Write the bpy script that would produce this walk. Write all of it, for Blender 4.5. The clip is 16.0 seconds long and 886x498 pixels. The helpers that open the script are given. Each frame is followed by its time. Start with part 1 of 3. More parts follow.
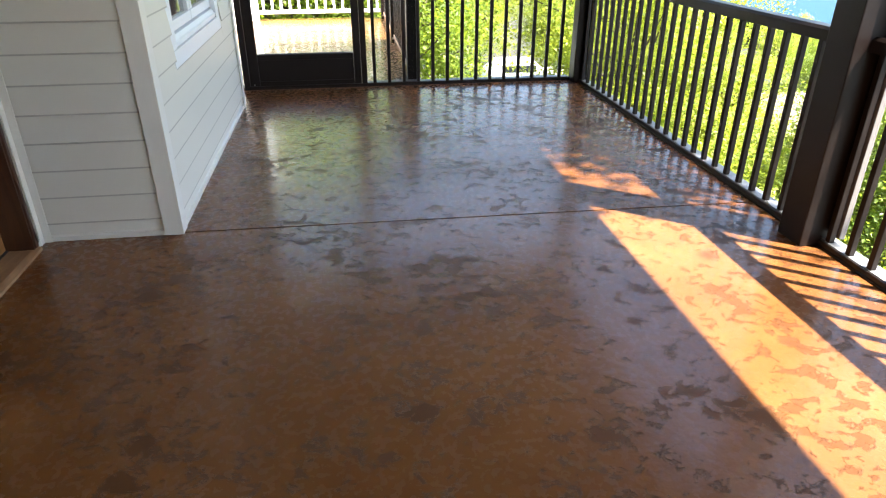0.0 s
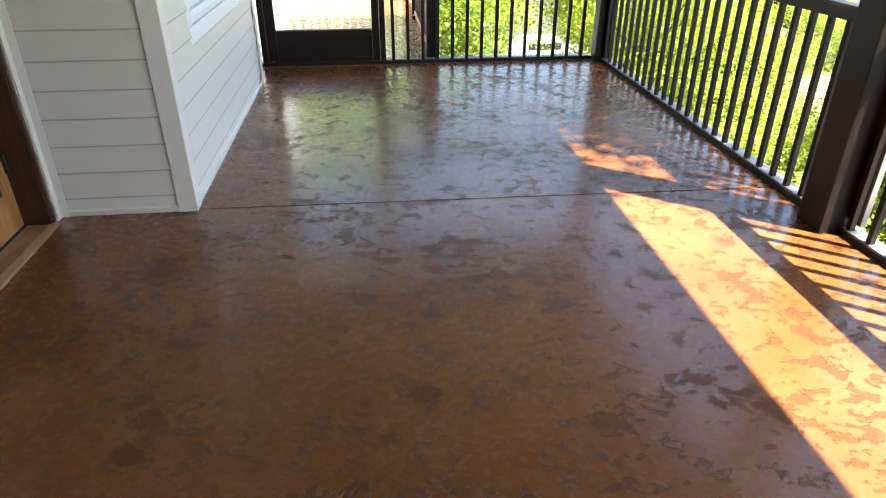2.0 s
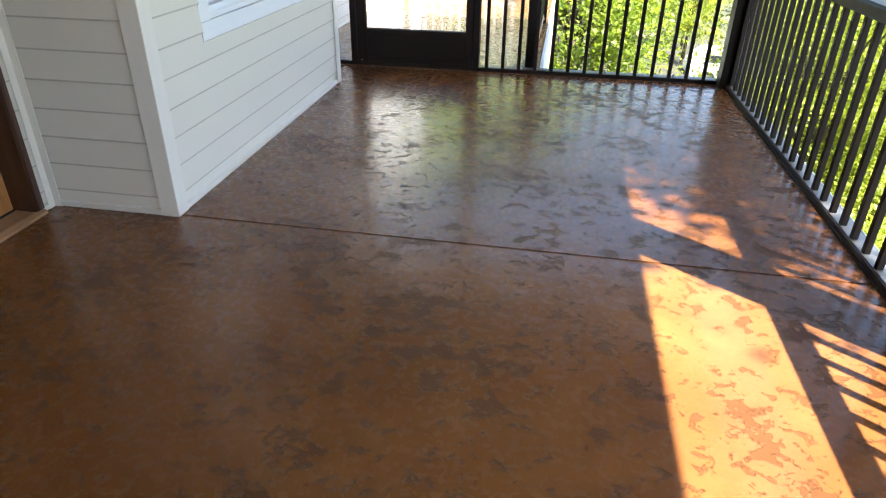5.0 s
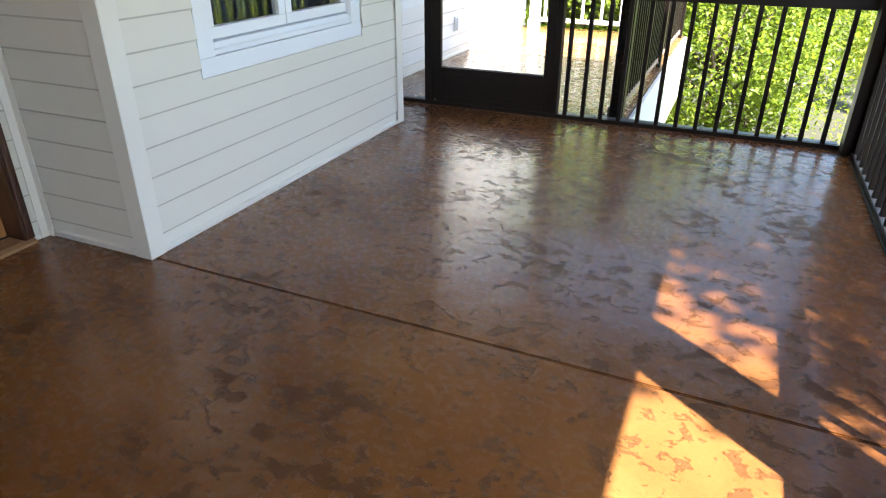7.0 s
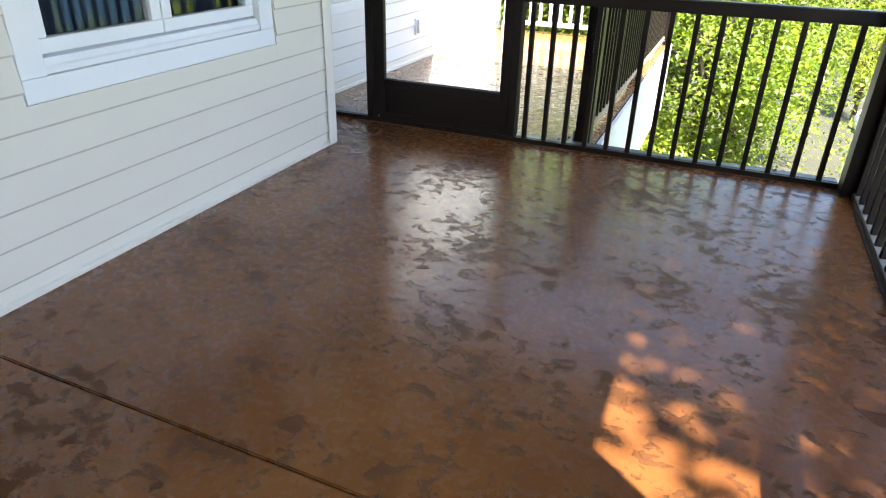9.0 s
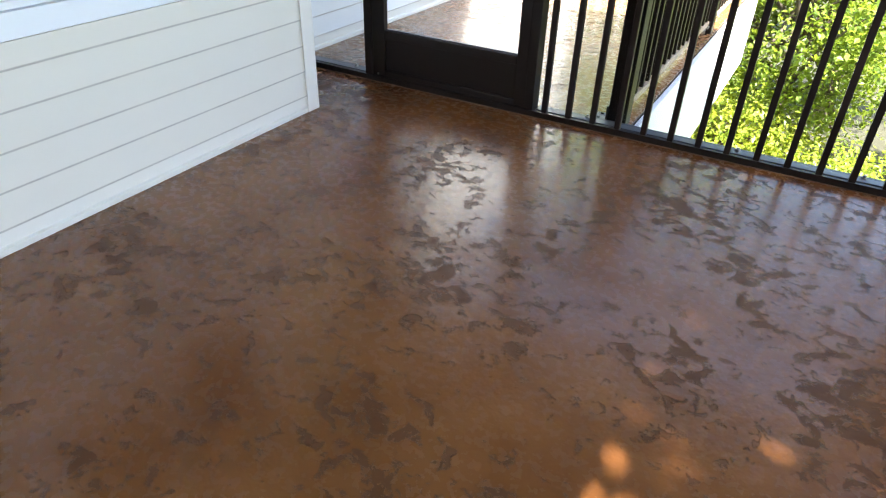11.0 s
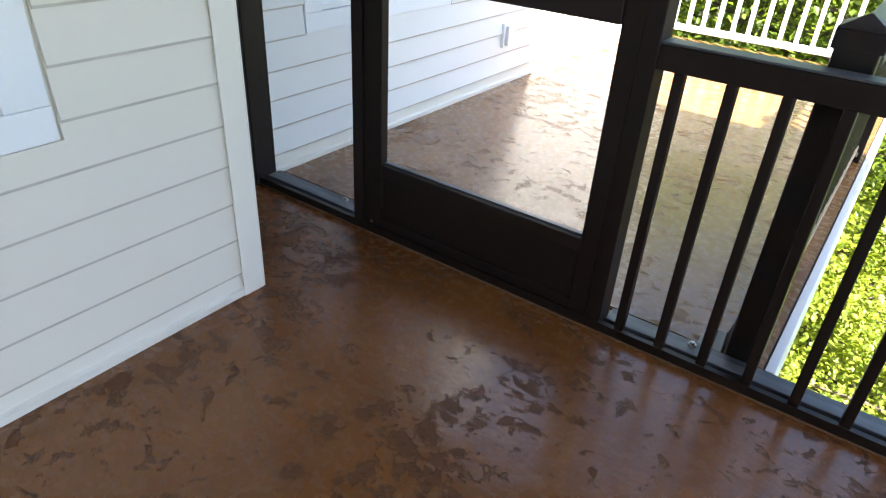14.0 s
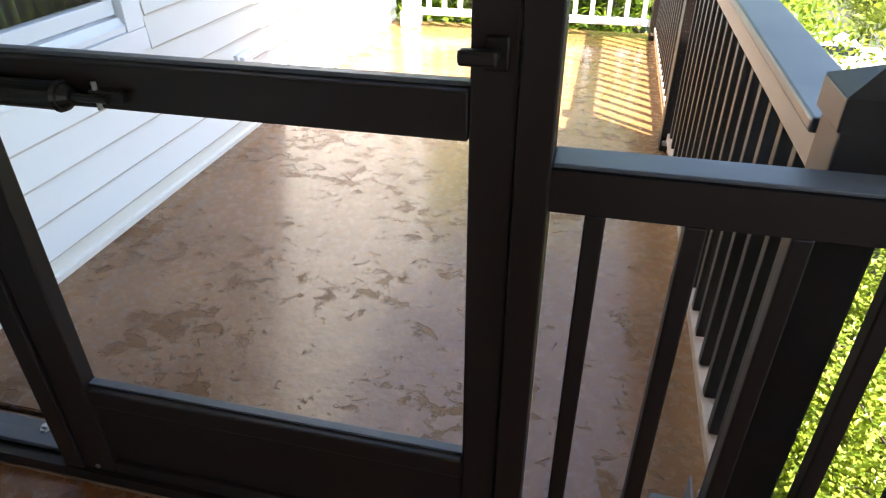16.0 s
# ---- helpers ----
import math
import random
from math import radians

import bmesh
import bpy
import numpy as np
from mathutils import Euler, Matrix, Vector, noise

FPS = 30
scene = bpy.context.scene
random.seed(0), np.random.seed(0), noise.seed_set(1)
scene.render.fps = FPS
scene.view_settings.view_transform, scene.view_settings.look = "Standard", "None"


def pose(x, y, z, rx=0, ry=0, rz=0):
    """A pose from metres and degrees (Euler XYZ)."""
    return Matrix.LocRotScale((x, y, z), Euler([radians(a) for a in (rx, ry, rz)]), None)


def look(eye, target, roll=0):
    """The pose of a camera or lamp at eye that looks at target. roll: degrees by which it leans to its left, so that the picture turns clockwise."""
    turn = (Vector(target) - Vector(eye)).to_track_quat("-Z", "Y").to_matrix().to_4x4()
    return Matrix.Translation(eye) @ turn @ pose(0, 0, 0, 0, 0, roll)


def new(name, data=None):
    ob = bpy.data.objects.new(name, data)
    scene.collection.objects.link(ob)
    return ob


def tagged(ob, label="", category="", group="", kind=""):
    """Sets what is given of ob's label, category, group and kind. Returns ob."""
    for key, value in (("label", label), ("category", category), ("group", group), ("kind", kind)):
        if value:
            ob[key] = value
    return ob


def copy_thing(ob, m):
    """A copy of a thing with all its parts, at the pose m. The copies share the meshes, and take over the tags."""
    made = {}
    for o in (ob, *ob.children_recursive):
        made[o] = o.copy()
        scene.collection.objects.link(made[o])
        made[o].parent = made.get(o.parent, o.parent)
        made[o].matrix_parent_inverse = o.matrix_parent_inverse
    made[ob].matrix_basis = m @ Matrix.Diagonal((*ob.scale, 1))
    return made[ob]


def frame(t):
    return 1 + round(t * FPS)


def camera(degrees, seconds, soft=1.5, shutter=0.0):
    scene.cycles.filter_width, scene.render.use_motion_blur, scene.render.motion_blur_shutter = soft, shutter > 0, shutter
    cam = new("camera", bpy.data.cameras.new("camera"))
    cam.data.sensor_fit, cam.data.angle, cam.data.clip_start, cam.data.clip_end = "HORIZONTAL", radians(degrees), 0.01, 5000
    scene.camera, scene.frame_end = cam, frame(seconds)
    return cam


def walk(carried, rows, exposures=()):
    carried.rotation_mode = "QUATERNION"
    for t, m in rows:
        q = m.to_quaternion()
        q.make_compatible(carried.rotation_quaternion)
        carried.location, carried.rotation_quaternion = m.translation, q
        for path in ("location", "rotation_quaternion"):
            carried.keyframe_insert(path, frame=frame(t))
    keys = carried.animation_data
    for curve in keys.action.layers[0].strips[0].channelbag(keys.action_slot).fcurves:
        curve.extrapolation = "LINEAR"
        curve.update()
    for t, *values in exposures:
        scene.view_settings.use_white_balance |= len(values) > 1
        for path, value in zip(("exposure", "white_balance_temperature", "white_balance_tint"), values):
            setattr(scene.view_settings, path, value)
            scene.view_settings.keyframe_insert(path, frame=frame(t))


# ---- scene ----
cam = camera(68.5, 16.0, 1.2)
PATH = [
    (0, (0.921, 0.937, 1.324), (1.178, 2.701, 0.417), -0.0),
    (0.5, (0.915, 0.934, 1.324), (1.165, 2.683, 0.386), 0.4),
    (1, (0.917, 0.945, 1.321), (1.162, 2.672, 0.343), 0.7),
    (1.5, (0.92, 0.949, 1.322), (1.159, 2.669, 0.331), 0.5),
    (2, (0.969, 0.945, 1.33), (1.157, 2.686, 0.365), -0.0),
    (2.5, (1.087, 0.957, 1.34), (1.141, 2.734, 0.423), 1.2),
    (3, (1.156, 1.017, 1.337), (1.091, 2.798, 0.431), -1.0),
    (3.5, (1.272, 1.157, 1.327), (1.159, 2.926, 0.401), 2.6),
    (6, (1.948, 1.738, 1.279), (1.53, 3.428, 0.295), 0.2),
    (6.5, (2.075, 1.927, 1.263), (1.534, 3.591, 0.295), 1.6),
    (7, (2.206, 2.089, 1.285), (1.498, 3.73, 0.386), 0.3),
    (7.5, (2.167, 2.335, 1.243), (1.459, 3.976, 0.343), 2.3),
    (8, (2.093, 2.528, 1.263), (1.499, 4.227, 0.391), 2.1),
    (8.5, (2.114, 2.651, 1.26), (1.509, 4.339, 0.373), 1.5),
    (9, (2.228, 2.854, 1.266), (1.549, 4.501, 0.356), 1.5),
    (11.5, (2.271, 3.882, 1.269), (1.398, 5.297, 0.156), 1.6),
    (12, (2.198, 4.078, 1.252), (1.245, 5.454, 0.157), 1.3),
    (12.5, (2.029, 4.326, 1.252), (1.075, 5.73, 0.194), 1.5),
    (13, (1.914, 4.58, 1.249), (0.951, 5.99, 0.207), 1.5),
    (13.5, (1.819, 4.854, 1.282), (0.774, 6.232, 0.277), 2.8),
    (14, (1.622, 5.054, 1.267), (0.652, 6.469, 0.239), 3.6),
    (14.5, (1.377, 5.241, 1.274), (0.6, 6.761, 0.233), 2.8),
    (15, (1.267, 5.466, 1.265), (0.549, 7.004, 0.207), 1.2),
    (15.5, (1.205, 5.703, 1.273), (0.648, 7.324, 0.243), 1.3),
    (16, (1.139, 5.936, 1.267), (0.746, 7.58, 0.198), -0.1),
]
walk(cam, [(t, look(eye, target, roll)) for t, eye, target, roll in PATH], [(0.0, 3.15), (3.3, 3.35), (6.0, 3.05), (7.5, 3.1), (9.0, 3.1), (11.8, 3.47), (12.6, 3.36), (13.5, 3.18), (15.0, 2.96), (16.0, 3.1)])

# ---- world, sun, exposure ----
SUN_TO = Vector((0.489, -0.370, 1.0)).normalized()
world = bpy.data.worlds.new("sky")
scene.world = world
world.use_nodes = True
wn = world.node_tree
sky = wn.nodes.new("ShaderNodeTexSky")
sky.sky_type = "NISHITA"
sky.sun_disc = False
sky.dust_density = 1.5
sky.sun_elevation = math.asin(SUN_TO.z)
sky.sun_rotation = math.atan2(SUN_TO.x, SUN_TO.y)
wn.nodes["Background"].inputs["Strength"].default_value = 0.10
wn.links.new(sky.outputs[0], wn.nodes["Background"].inputs["Color"])
sun_data = bpy.data.lights.new("sun", "SUN")
sun_data.energy, sun_data.angle, sun_data.color = 5.0, radians(0.53), (1.0, 0.955, 0.88)
sun = new("sun", sun_data)
sun.matrix_world = look((12, -8, 24), Vector((12, -8, 24)) - SUN_TO)


# ---- materials ----
def mat(name):
    m = bpy.data.materials.new(name)
    m.use_nodes = True
    return m, m.node_tree.nodes, m.node_tree.links, m.node_tree.nodes["Principled BSDF"]


def noise_node(n, l, vec, scale, detail=4.0, rough=0.55, warp=0.0):
    t = n.new("ShaderNodeTexNoise")
    t.inputs["Scale"].default_value, t.inputs["Detail"].default_value = scale, detail
    t.inputs["Roughness"].default_value, t.inputs["Distortion"].default_value = rough, warp
    l.new(vec, t.inputs["Vector"])
    return t.outputs["Fac"]


def ramp(n, l, fac, stops):
    r = n.new("ShaderNodeValToRGB")
    while len(r.color_ramp.elements) < len(stops):
        r.color_ramp.elements.new(0.5)
    for e, (p, c) in zip(r.color_ramp.elements, stops):
        e.position, e.color = p, (*c, 1) if isinstance(c, tuple) else (c, c, c, 1)
    l.new(fac, r.inputs[0])
    return r.outputs[0]


def mixed(n, l, fac, a, b, mode="MIX"):
    x = n.new("ShaderNodeMix")
    x.data_type, x.blend_type = "RGBA", mode
    for v, sock in ((fac, x.inputs[0]), (a, x.inputs[6]), (b, x.inputs[7])):
        if isinstance(v, (int, float)):
            sock.default_value = v
        elif isinstance(v, tuple):
            sock.default_value = (*v, 1)
        else:
            l.new(v, sock)
    return x.outputs[2]


def calc(n, l, op, a, b):
    x = n.new("ShaderNodeMath")
    x.operation = op
    for v, sock in ((a, x.inputs[0]), (b, x.inputs[1])):
        if isinstance(v, (int, float)):
            sock.default_value = v
        else:
            l.new(v, sock)
    return x.outputs[0]


def bumped(n, l, height, strength, distance, target):
    b = n.new("ShaderNodeBump")
    b.inputs["Strength"].default_value, b.inputs["Distance"].default_value = strength, distance
    l.new(height, b.inputs["Height"])
    l.new(b.outputs[0], target)


def place_node(n, l, scale=(1, 1, 1)):
    g, m = n.new("ShaderNodeNewGeometry"), n.new("ShaderNodeMapping")
    m.inputs["Scale"].default_value = scale
    l.new(g.outputs["Position"], m.inputs["Vector"])
    return m.outputs[0]


def plain(name, color, rough=0.5, vary=0.12, scale=6.0, bump=0.0, stretch=(1, 1, 1), metal=0.0, fine=60.0, random_piece=0.0, spec=0.5):
    """A painted or solid surface with broad stains and fine grain."""
    m, n, l, p = mat(name)
    v = place_node(n, l, stretch)
    broad, grain = noise_node(n, l, v, scale, 5), noise_node(n, l, v, fine, 3)
    c = mixed(n, l, broad, tuple(x * (1 - vary) for x in color), tuple(min(1, x * (1 + vary)) for x in color))
    c = mixed(n, l, calc(n, l, "MULTIPLY", grain, 0.25), c, tuple(x * (1 - 2 * vary) for x in color))
    if random_piece:
        o = n.new("ShaderNodeObjectInfo")
        c = mixed(n, l, calc(n, l, "MULTIPLY", o.outputs["Random"], random_piece), c, tuple(x * 0.75 for x in color))
    l.new(c, p.inputs["Base Color"])
    p.inputs["Metallic"].default_value = metal
    p.inputs["Specular IOR Level"].default_value = spec
    l.new(ramp(n, l, broad, [(0.2, max(0.02, rough - 0.08)), (0.8, min(1, rough + 0.1))]), p.inputs["Roughness"])
    if bump:
        bumped(n, l, grain, 0.5, bump, p.inputs["Normal"])
    return m


def turned_node(n, l, degrees, scale):
    """Ground position turned about the vertical and then stretched."""
    g, m = n.new("ShaderNodeNewGeometry"), n.new("ShaderNodeMapping")
    m.vector_type = "POINT"
    m.inputs["Rotation"].default_value = (0, 0, radians(degrees))
    m.inputs["Scale"].default_value = scale
    l.new(g.outputs["Position"], m.inputs["Vector"])
    return m.outputs["Vector"]


def concrete_floor(name, stain, edge, shades):
    """Brown stained, sealed concrete with a skip-trowelled relief: smooth skin broken by sunken, duller chips."""
    m, n, l, p = mat(name)
    v = place_node(n, l)
    drag = turned_node(n, l, 50, (0.88, 1.15, 1))
    broad = noise_node(n, l, v, 0.85, 5, 0.6, 0.6)
    cloud = noise_node(n, l, v, 3.2, 5, 0.6, 0.4)
    tone = ramp(n, l, broad, [(0.3, shades[0]), (0.5, shades[1]), (0.7, shades[2])])
    tone = mixed(n, l, ramp(n, l, cloud, [(0.35, 0.0), (0.7, 0.65)]), tone, shades[3])
    cluster = noise_node(n, l, v, 2.4, 3, 0.5, 0.5)
    chips = noise_node(n, l, drag, 12.5, 5, 0.65, 0.5)
    small = noise_node(n, l, drag, 40.0, 4, 0.66, 0.4)
    level = calc(n, l, "ADD", calc(n, l, "MULTIPLY", cluster, 0.33), calc(n, l, "ADD", calc(n, l, "MULTIPLY", chips, 0.72), calc(n, l, "MULTIPLY", small, 0.25)))
    pit = ramp(n, l, level, [(edge, 0.0), (edge + 0.007, 1.0)])
    rim = ramp(n, l, level, [(edge - 0.010, 0.0), (edge - 0.002, 1.0), (edge + 0.004, 0.0)])
    color = mixed(n, l, calc(n, l, "MULTIPLY", pit, stain), tone, (0.048, 0.022, 0.012))
    color = mixed(n, l, calc(n, l, "MULTIPLY", rim, 0.16), color, (0.28, 0.15, 0.065))
    l.new(color, p.inputs["Base Color"])
    wear = noise_node(n, l, v, 30.0, 3)
    l.new(calc(n, l, "ADD", calc(n, l, "MULTIPLY", wear, 0.10), calc(n, l, "ADD", calc(n, l, "MULTIPLY", pit, 0.14), 0.22)), p.inputs["Roughness"])
    l.new(calc(n, l, "SUBTRACT", 0.40, calc(n, l, "MULTIPLY", pit, 0.26)), p.inputs["Specular IOR Level"])
    l.new(calc(n, l, "SUBTRACT", 0.24, calc(n, l, "MULTIPLY", pit, 0.20)), p.inputs["Coat Weight"])
    p.inputs["IOR"].default_value, p.inputs["Coat Roughness"].default_value = 1.52, 0.12
    wave = noise_node(n, l, v, 7.0, 4, 0.55)
    ripple = noise_node(n, l, drag, 46.0, 3, 0.6, 0.8)
    h = calc(n, l, "SUBTRACT", calc(n, l, "ADD", calc(n, l, "MULTIPLY", wave, 0.42), calc(n, l, "MULTIPLY", ripple, 0.05)), calc(n, l, "MULTIPLY", pit, 0.50))
    h = calc(n, l, "ADD", h, calc(n, l, "MULTIPLY", rim, 0.12))
    bumped(n, l, h, 1.0, 0.012, p.inputs["Normal"])
    return m


def wood(name, dark, light, axis_scale, rough=0.42, coat=0.3):
    m, n, l, p = mat(name)
    v = place_node(n, l, axis_scale)
    g1, g2 = noise_node(n, l, v, 5.0, 6, 0.6, 1.2), noise_node(n, l, v, 26.0, 4, 0.6, 0.4)
    c = ramp(n, l, g1, [(0.3, dark), (0.7, light)])
    c = mixed(n, l, calc(n, l, "MULTIPLY", g2, 0.4), c, dark)
    l.new(c, p.inputs["Base Color"])
    p.inputs["Roughness"].default_value = rough
    p.inputs["Coat Weight"].default_value, p.inputs["Coat Roughness"].default_value = coat, 0.25
    bumped(n, l, g2, 0.25, 0.002, p.inputs["Normal"])
    return m


def leaf_material(name, a, b, trans):
    m, n, l, p = mat(name)
    g = n.new("ShaderNodeNewGeometry")
    c = mixed(n, l, g.outputs["Random Per Island"], a, b)
    l.new(c, p.inputs["Base Color"])
    p.inputs["Roughness"].default_value = 0.45
    t, x = n.new("ShaderNodeBsdfTranslucent"), n.new("ShaderNodeMixShader")
    l.new(mixed(n, l, 0.5, c, trans), t.inputs[0])
    x.inputs[0].default_value = 0.5
    l.new(p.outputs[0], x.inputs[1])
    l.new(t.outputs[0], x.inputs[2])
    l.new(x.outputs[0], n["Material Output"].inputs[0])
    return m


def pane_glass(name):
    m, n, l, p = mat(name)
    p.inputs["Base Color"].default_value = (0.9, 0.95, 0.95, 1)
    p.inputs["Roughness"].default_value, p.inputs["IOR"].default_value = 0.02, 1.5
    p.inputs["Transmission Weight"].default_value = 1.0
    return m


def insect_screen():
    m, n, l, p = mat("insect_screen")
    p.inputs["Base Color"].default_value = (0.03, 0.03, 0.03, 1)
    t, x = n.new("ShaderNodeBsdfTransparent"), n.new("ShaderNodeMixShader")
    x.inputs[0].default_value = 0.10
    l.new(t.outputs[0], x.inputs[1])
    l.new(p.outputs[0], x.inputs[2])
    l.new(x.outputs[0], n["Material Output"].inputs[0])
    return m


FLOOR = concrete_floor("stained_concrete", 0.55, 0.712, ((0.140, 0.048, 0.013), (0.208, 0.081, 0.024), (0.258, 0.111, 0.035), (0.150, 0.054, 0.015)))
# Same stained concrete, paler tan: the deck's sunlit look is mixed into its shades.
SUNLIT_DECKFLOOR = concrete_floor("stained_deck_concrete_sunlit", 0.26, 0.722, ((0.170, 0.072, 0.025), (0.235, 0.112, 0.042), (0.285, 0.145, 0.058), (0.190, 0.085, 0.030)))
GROOVE = plain("joint_filler", (0.012, 0.007, 0.004), 0.8)
SIDING = plain("cream_vinyl", (0.735, 0.695, 0.605), 0.42, 0.03, 2.5, 0.0006, (1, 1, 4), fine=90, random_piece=0.06)
TRIM = plain("cream_trim", (0.77, 0.735, 0.655), 0.4, 0.03, 3)
WHITE = plain("white_vinyl", (0.84, 0.86, 0.88), 0.35, 0.03, 3)
WHITE_SIDING = plain("white_siding", (0.78, 0.78, 0.76), 0.42, 0.03, 2.5, 0.0006, (1, 1, 4), fine=90, random_piece=0.05)
BRONZE = plain("dark_bronze_paint", (0.012, 0.0075, 0.0062), 0.42, 0.2, 5, 0.0006, (1, 1, 0.3), fine=45, spec=0.28)
GREY_FACE = plain("grey_rail_sill", (0.075, 0.08, 0.09), 0.4, 0.12, 6, 0.0005)
BEIGE = plain("beige_rail_side", (0.42, 0.31, 0.23), 0.55, 0.12, 6, 0.001)
LEDGE = plain("pale_ledge", (0.16, 0.16, 0.16), 0.5, 0.15, 8)
STILE = plain("grey_screen_frame", (0.20, 0.18, 0.17), 0.45, 0.1, 6)
SCREEN = insect_screen()
GLASS = pane_glass("window_glass")
DOORWOOD = wood("stained_door_wood", (0.26, 0.105, 0.028), (0.60, 0.30, 0.095), (3, 3, 0.5))
DARKWOOD = wood("dark_stained_frame", (0.028, 0.010, 0.005), (0.085, 0.032, 0.014), (4, 4, 0.4), 0.35)
SILLWOOD = wood("threshold_wood", (0.24, 0.12, 0.05), (0.5, 0.30, 0.16), (3, 0.5, 3), 0.5, 0.1)
METAL = plain("dark_metal", (0.03, 0.028, 0.027), 0.35, 0.2, 20, metal=0.8)
BRACKET = plain("galvanised_plate", (0.17, 0.17, 0.18), 0.5, 0.25, 25, metal=0.4)
STEEL = plain("bracket_steel", (0.45, 0.44, 0.42), 0.4, 0.2, 20, metal=0.9)
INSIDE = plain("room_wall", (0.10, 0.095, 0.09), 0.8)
CURTAIN = plain("blue_curtain", (0.06, 0.085, 0.16), 0.85, 0.2, 10)
SHEER = plain("grey_curtain", (0.30, 0.28, 0.25), 0.85, 0.2, 10)
CEIL = plain("ceiling_board", (0.44, 0.33, 0.21), 0.6)
SHINGLE = plain("roof_shingle", (0.17, 0.125, 0.105), 0.85, 0.25, 4, 0.004)
BARK = plain("bark", (0.10, 0.075, 0.055), 0.9, 0.35, 7, 0.02, (1, 1, 0.3), fine=25)
SOIL = plain("soil", (0.050, 0.048, 0.026), 0.95, 0.5, 0.5, 0.02, fine=6)
WATER = plain("lake_water", (0.022, 0.06, 0.10), 0.5, 0.1, 0.02, 0.05, fine=0.6, spec=0.05)
CAULK = plain("tan_caulk", (0.17, 0.09, 0.05), 0.5, 0.2, 30)
# Darker siding tone: the shadow line under each lap, put into the colour.
LAP_SHADE = plain("lap_shade_edge", (0.54, 0.50, 0.43), 0.6, 0.25, 8)
LEAF_A = leaf_material("leaf_yellow_green", (0.10, 0.165, 0.016), (0.37, 0.42, 0.05), (0.62, 0.66, 0.04))
LEAF_B = leaf_material("leaf_green", (0.06, 0.11, 0.012), (0.24, 0.31, 0.035), (0.42, 0.52, 0.04))
CARWHITE = plain("white_car_paint", (0.75, 0.76, 0.77), 0.2, 0.02)
DARKGLASS = plain("dark_car_glass", (0.02, 0.025, 0.03), 0.08)
RUBBER = plain("tyre_rubber", (0.02, 0.02, 0.02), 0.8)


# ---- mesh tools ----
def origin(ob):
    o = Vector((0, 0, 0))
    while ob:
        o += ob.location
        ob = ob.parent
    return o


def thing(name, at, label, category, group="", kind=""):
    e = new(name)
    e.empty_display_size = 0.1
    e.location = at
    return tagged(e, label, category, group, kind)


def mesh_of(name, bm, material, shift=None, smooth=False):
    if shift is not None:
        bmesh.ops.translate(bm, verts=bm.verts, vec=-shift)
    me = bpy.data.meshes.new(name)
    bm.to_mesh(me)
    bm.free()
    me.materials.append(material)
    if smooth:
        me.shade_smooth()
    return me


def part(name, bm, material, parent=None, label="", smooth=False):
    """Links a bmesh, built in world coordinates, as one object under a thing or part."""
    ob = new(name, mesh_of(name, bm, material, origin(parent) if parent else None, smooth))
    ob.parent = parent
    return tagged(ob, label)


def box(x0, x1, y0, y1, z0, z1, bevel=0.003, bm=None):
    bm = bm or bmesh.new()
    made = bmesh.ops.create_cube(bm, size=1, matrix=Matrix.Translation(((x0 + x1) / 2, (y0 + y1) / 2, (z0 + z1) / 2)) @ Matrix.Diagonal((x1 - x0, y1 - y0, z1 - z0, 1)))
    if bevel:
        edges = list({e for v in made["verts"] for e in v.link_edges})
        bmesh.ops.bevel(bm, geom=edges, offset=bevel, segments=2, affect="EDGES", profile=0.5)
    return bm


def tube(a, b, r0, r1=None, seg=12, bm=None):
    bm = bm or bmesh.new()
    a, b = Vector(a), Vector(b)
    d = b - a
    m = Matrix.Translation((a + b) / 2) @ d.to_track_quat("Z", "Y").to_matrix().to_4x4()
    bmesh.ops.create_cone(bm, cap_ends=True, segments=seg, radius1=r0, radius2=r1 if r1 is not None else r0, depth=d.length, matrix=m)
    return bm


def prism(profile, axis, lo, hi, bm=None):
    """A closed outline in (u, z), drawn out along x or y."""
    bm = bm or bmesh.new()
    put = (lambda u, w, z: (w, u, z)) if axis == "x" else (lambda u, w, z: (u, w, z))
    ends = [[bm.verts.new(put(u, w, z)) for u, z in profile] for w in (lo, hi)]
    k = len(profile)
    for i in range(k):
        bm.faces.new((ends[0][i], ends[0][(i + 1) % k], ends[1][(i + 1) % k], ends[1][i]))
    bm.faces.new(ends[0])
    bm.faces.new(ends[1][::-1])
    bmesh.ops.recalc_face_normals(bm, faces=bm.faces)
    return bm


def bars_along(name, parent, positions, bm_at, material):
    """Alike pieces on one mesh: the first is built, the others share its data."""
    first = None
    for p in positions:
        if first is None:
            first = part(name, bm_at(p), material, parent)
            start = Vector(p)
        else:
            o = new(name, first.data)
            o.parent = parent
            o.location = Vector(p) - start


# ---- large structure ----
COURSE, FIRST = 0.124, 0.09
WALL_TOP = 2.55
BX, BY0, BY1 = 0.11, 3.84, 6.20   # the bump-out
HX = -0.52                         # house wall
SY = 6.757                          # screen wall
RX = 3.005                         # outer rail line
DX = 1.508                         # deck rail line
JOINT = 3.845

floor = part("floor", box(HX - 0.15, 3.09, -3.4, 6.86, -0.25, -0.014, 0), GROOVE)
tagged(floor, "brown stained sealed concrete porch floor", "floor", kind="structure")


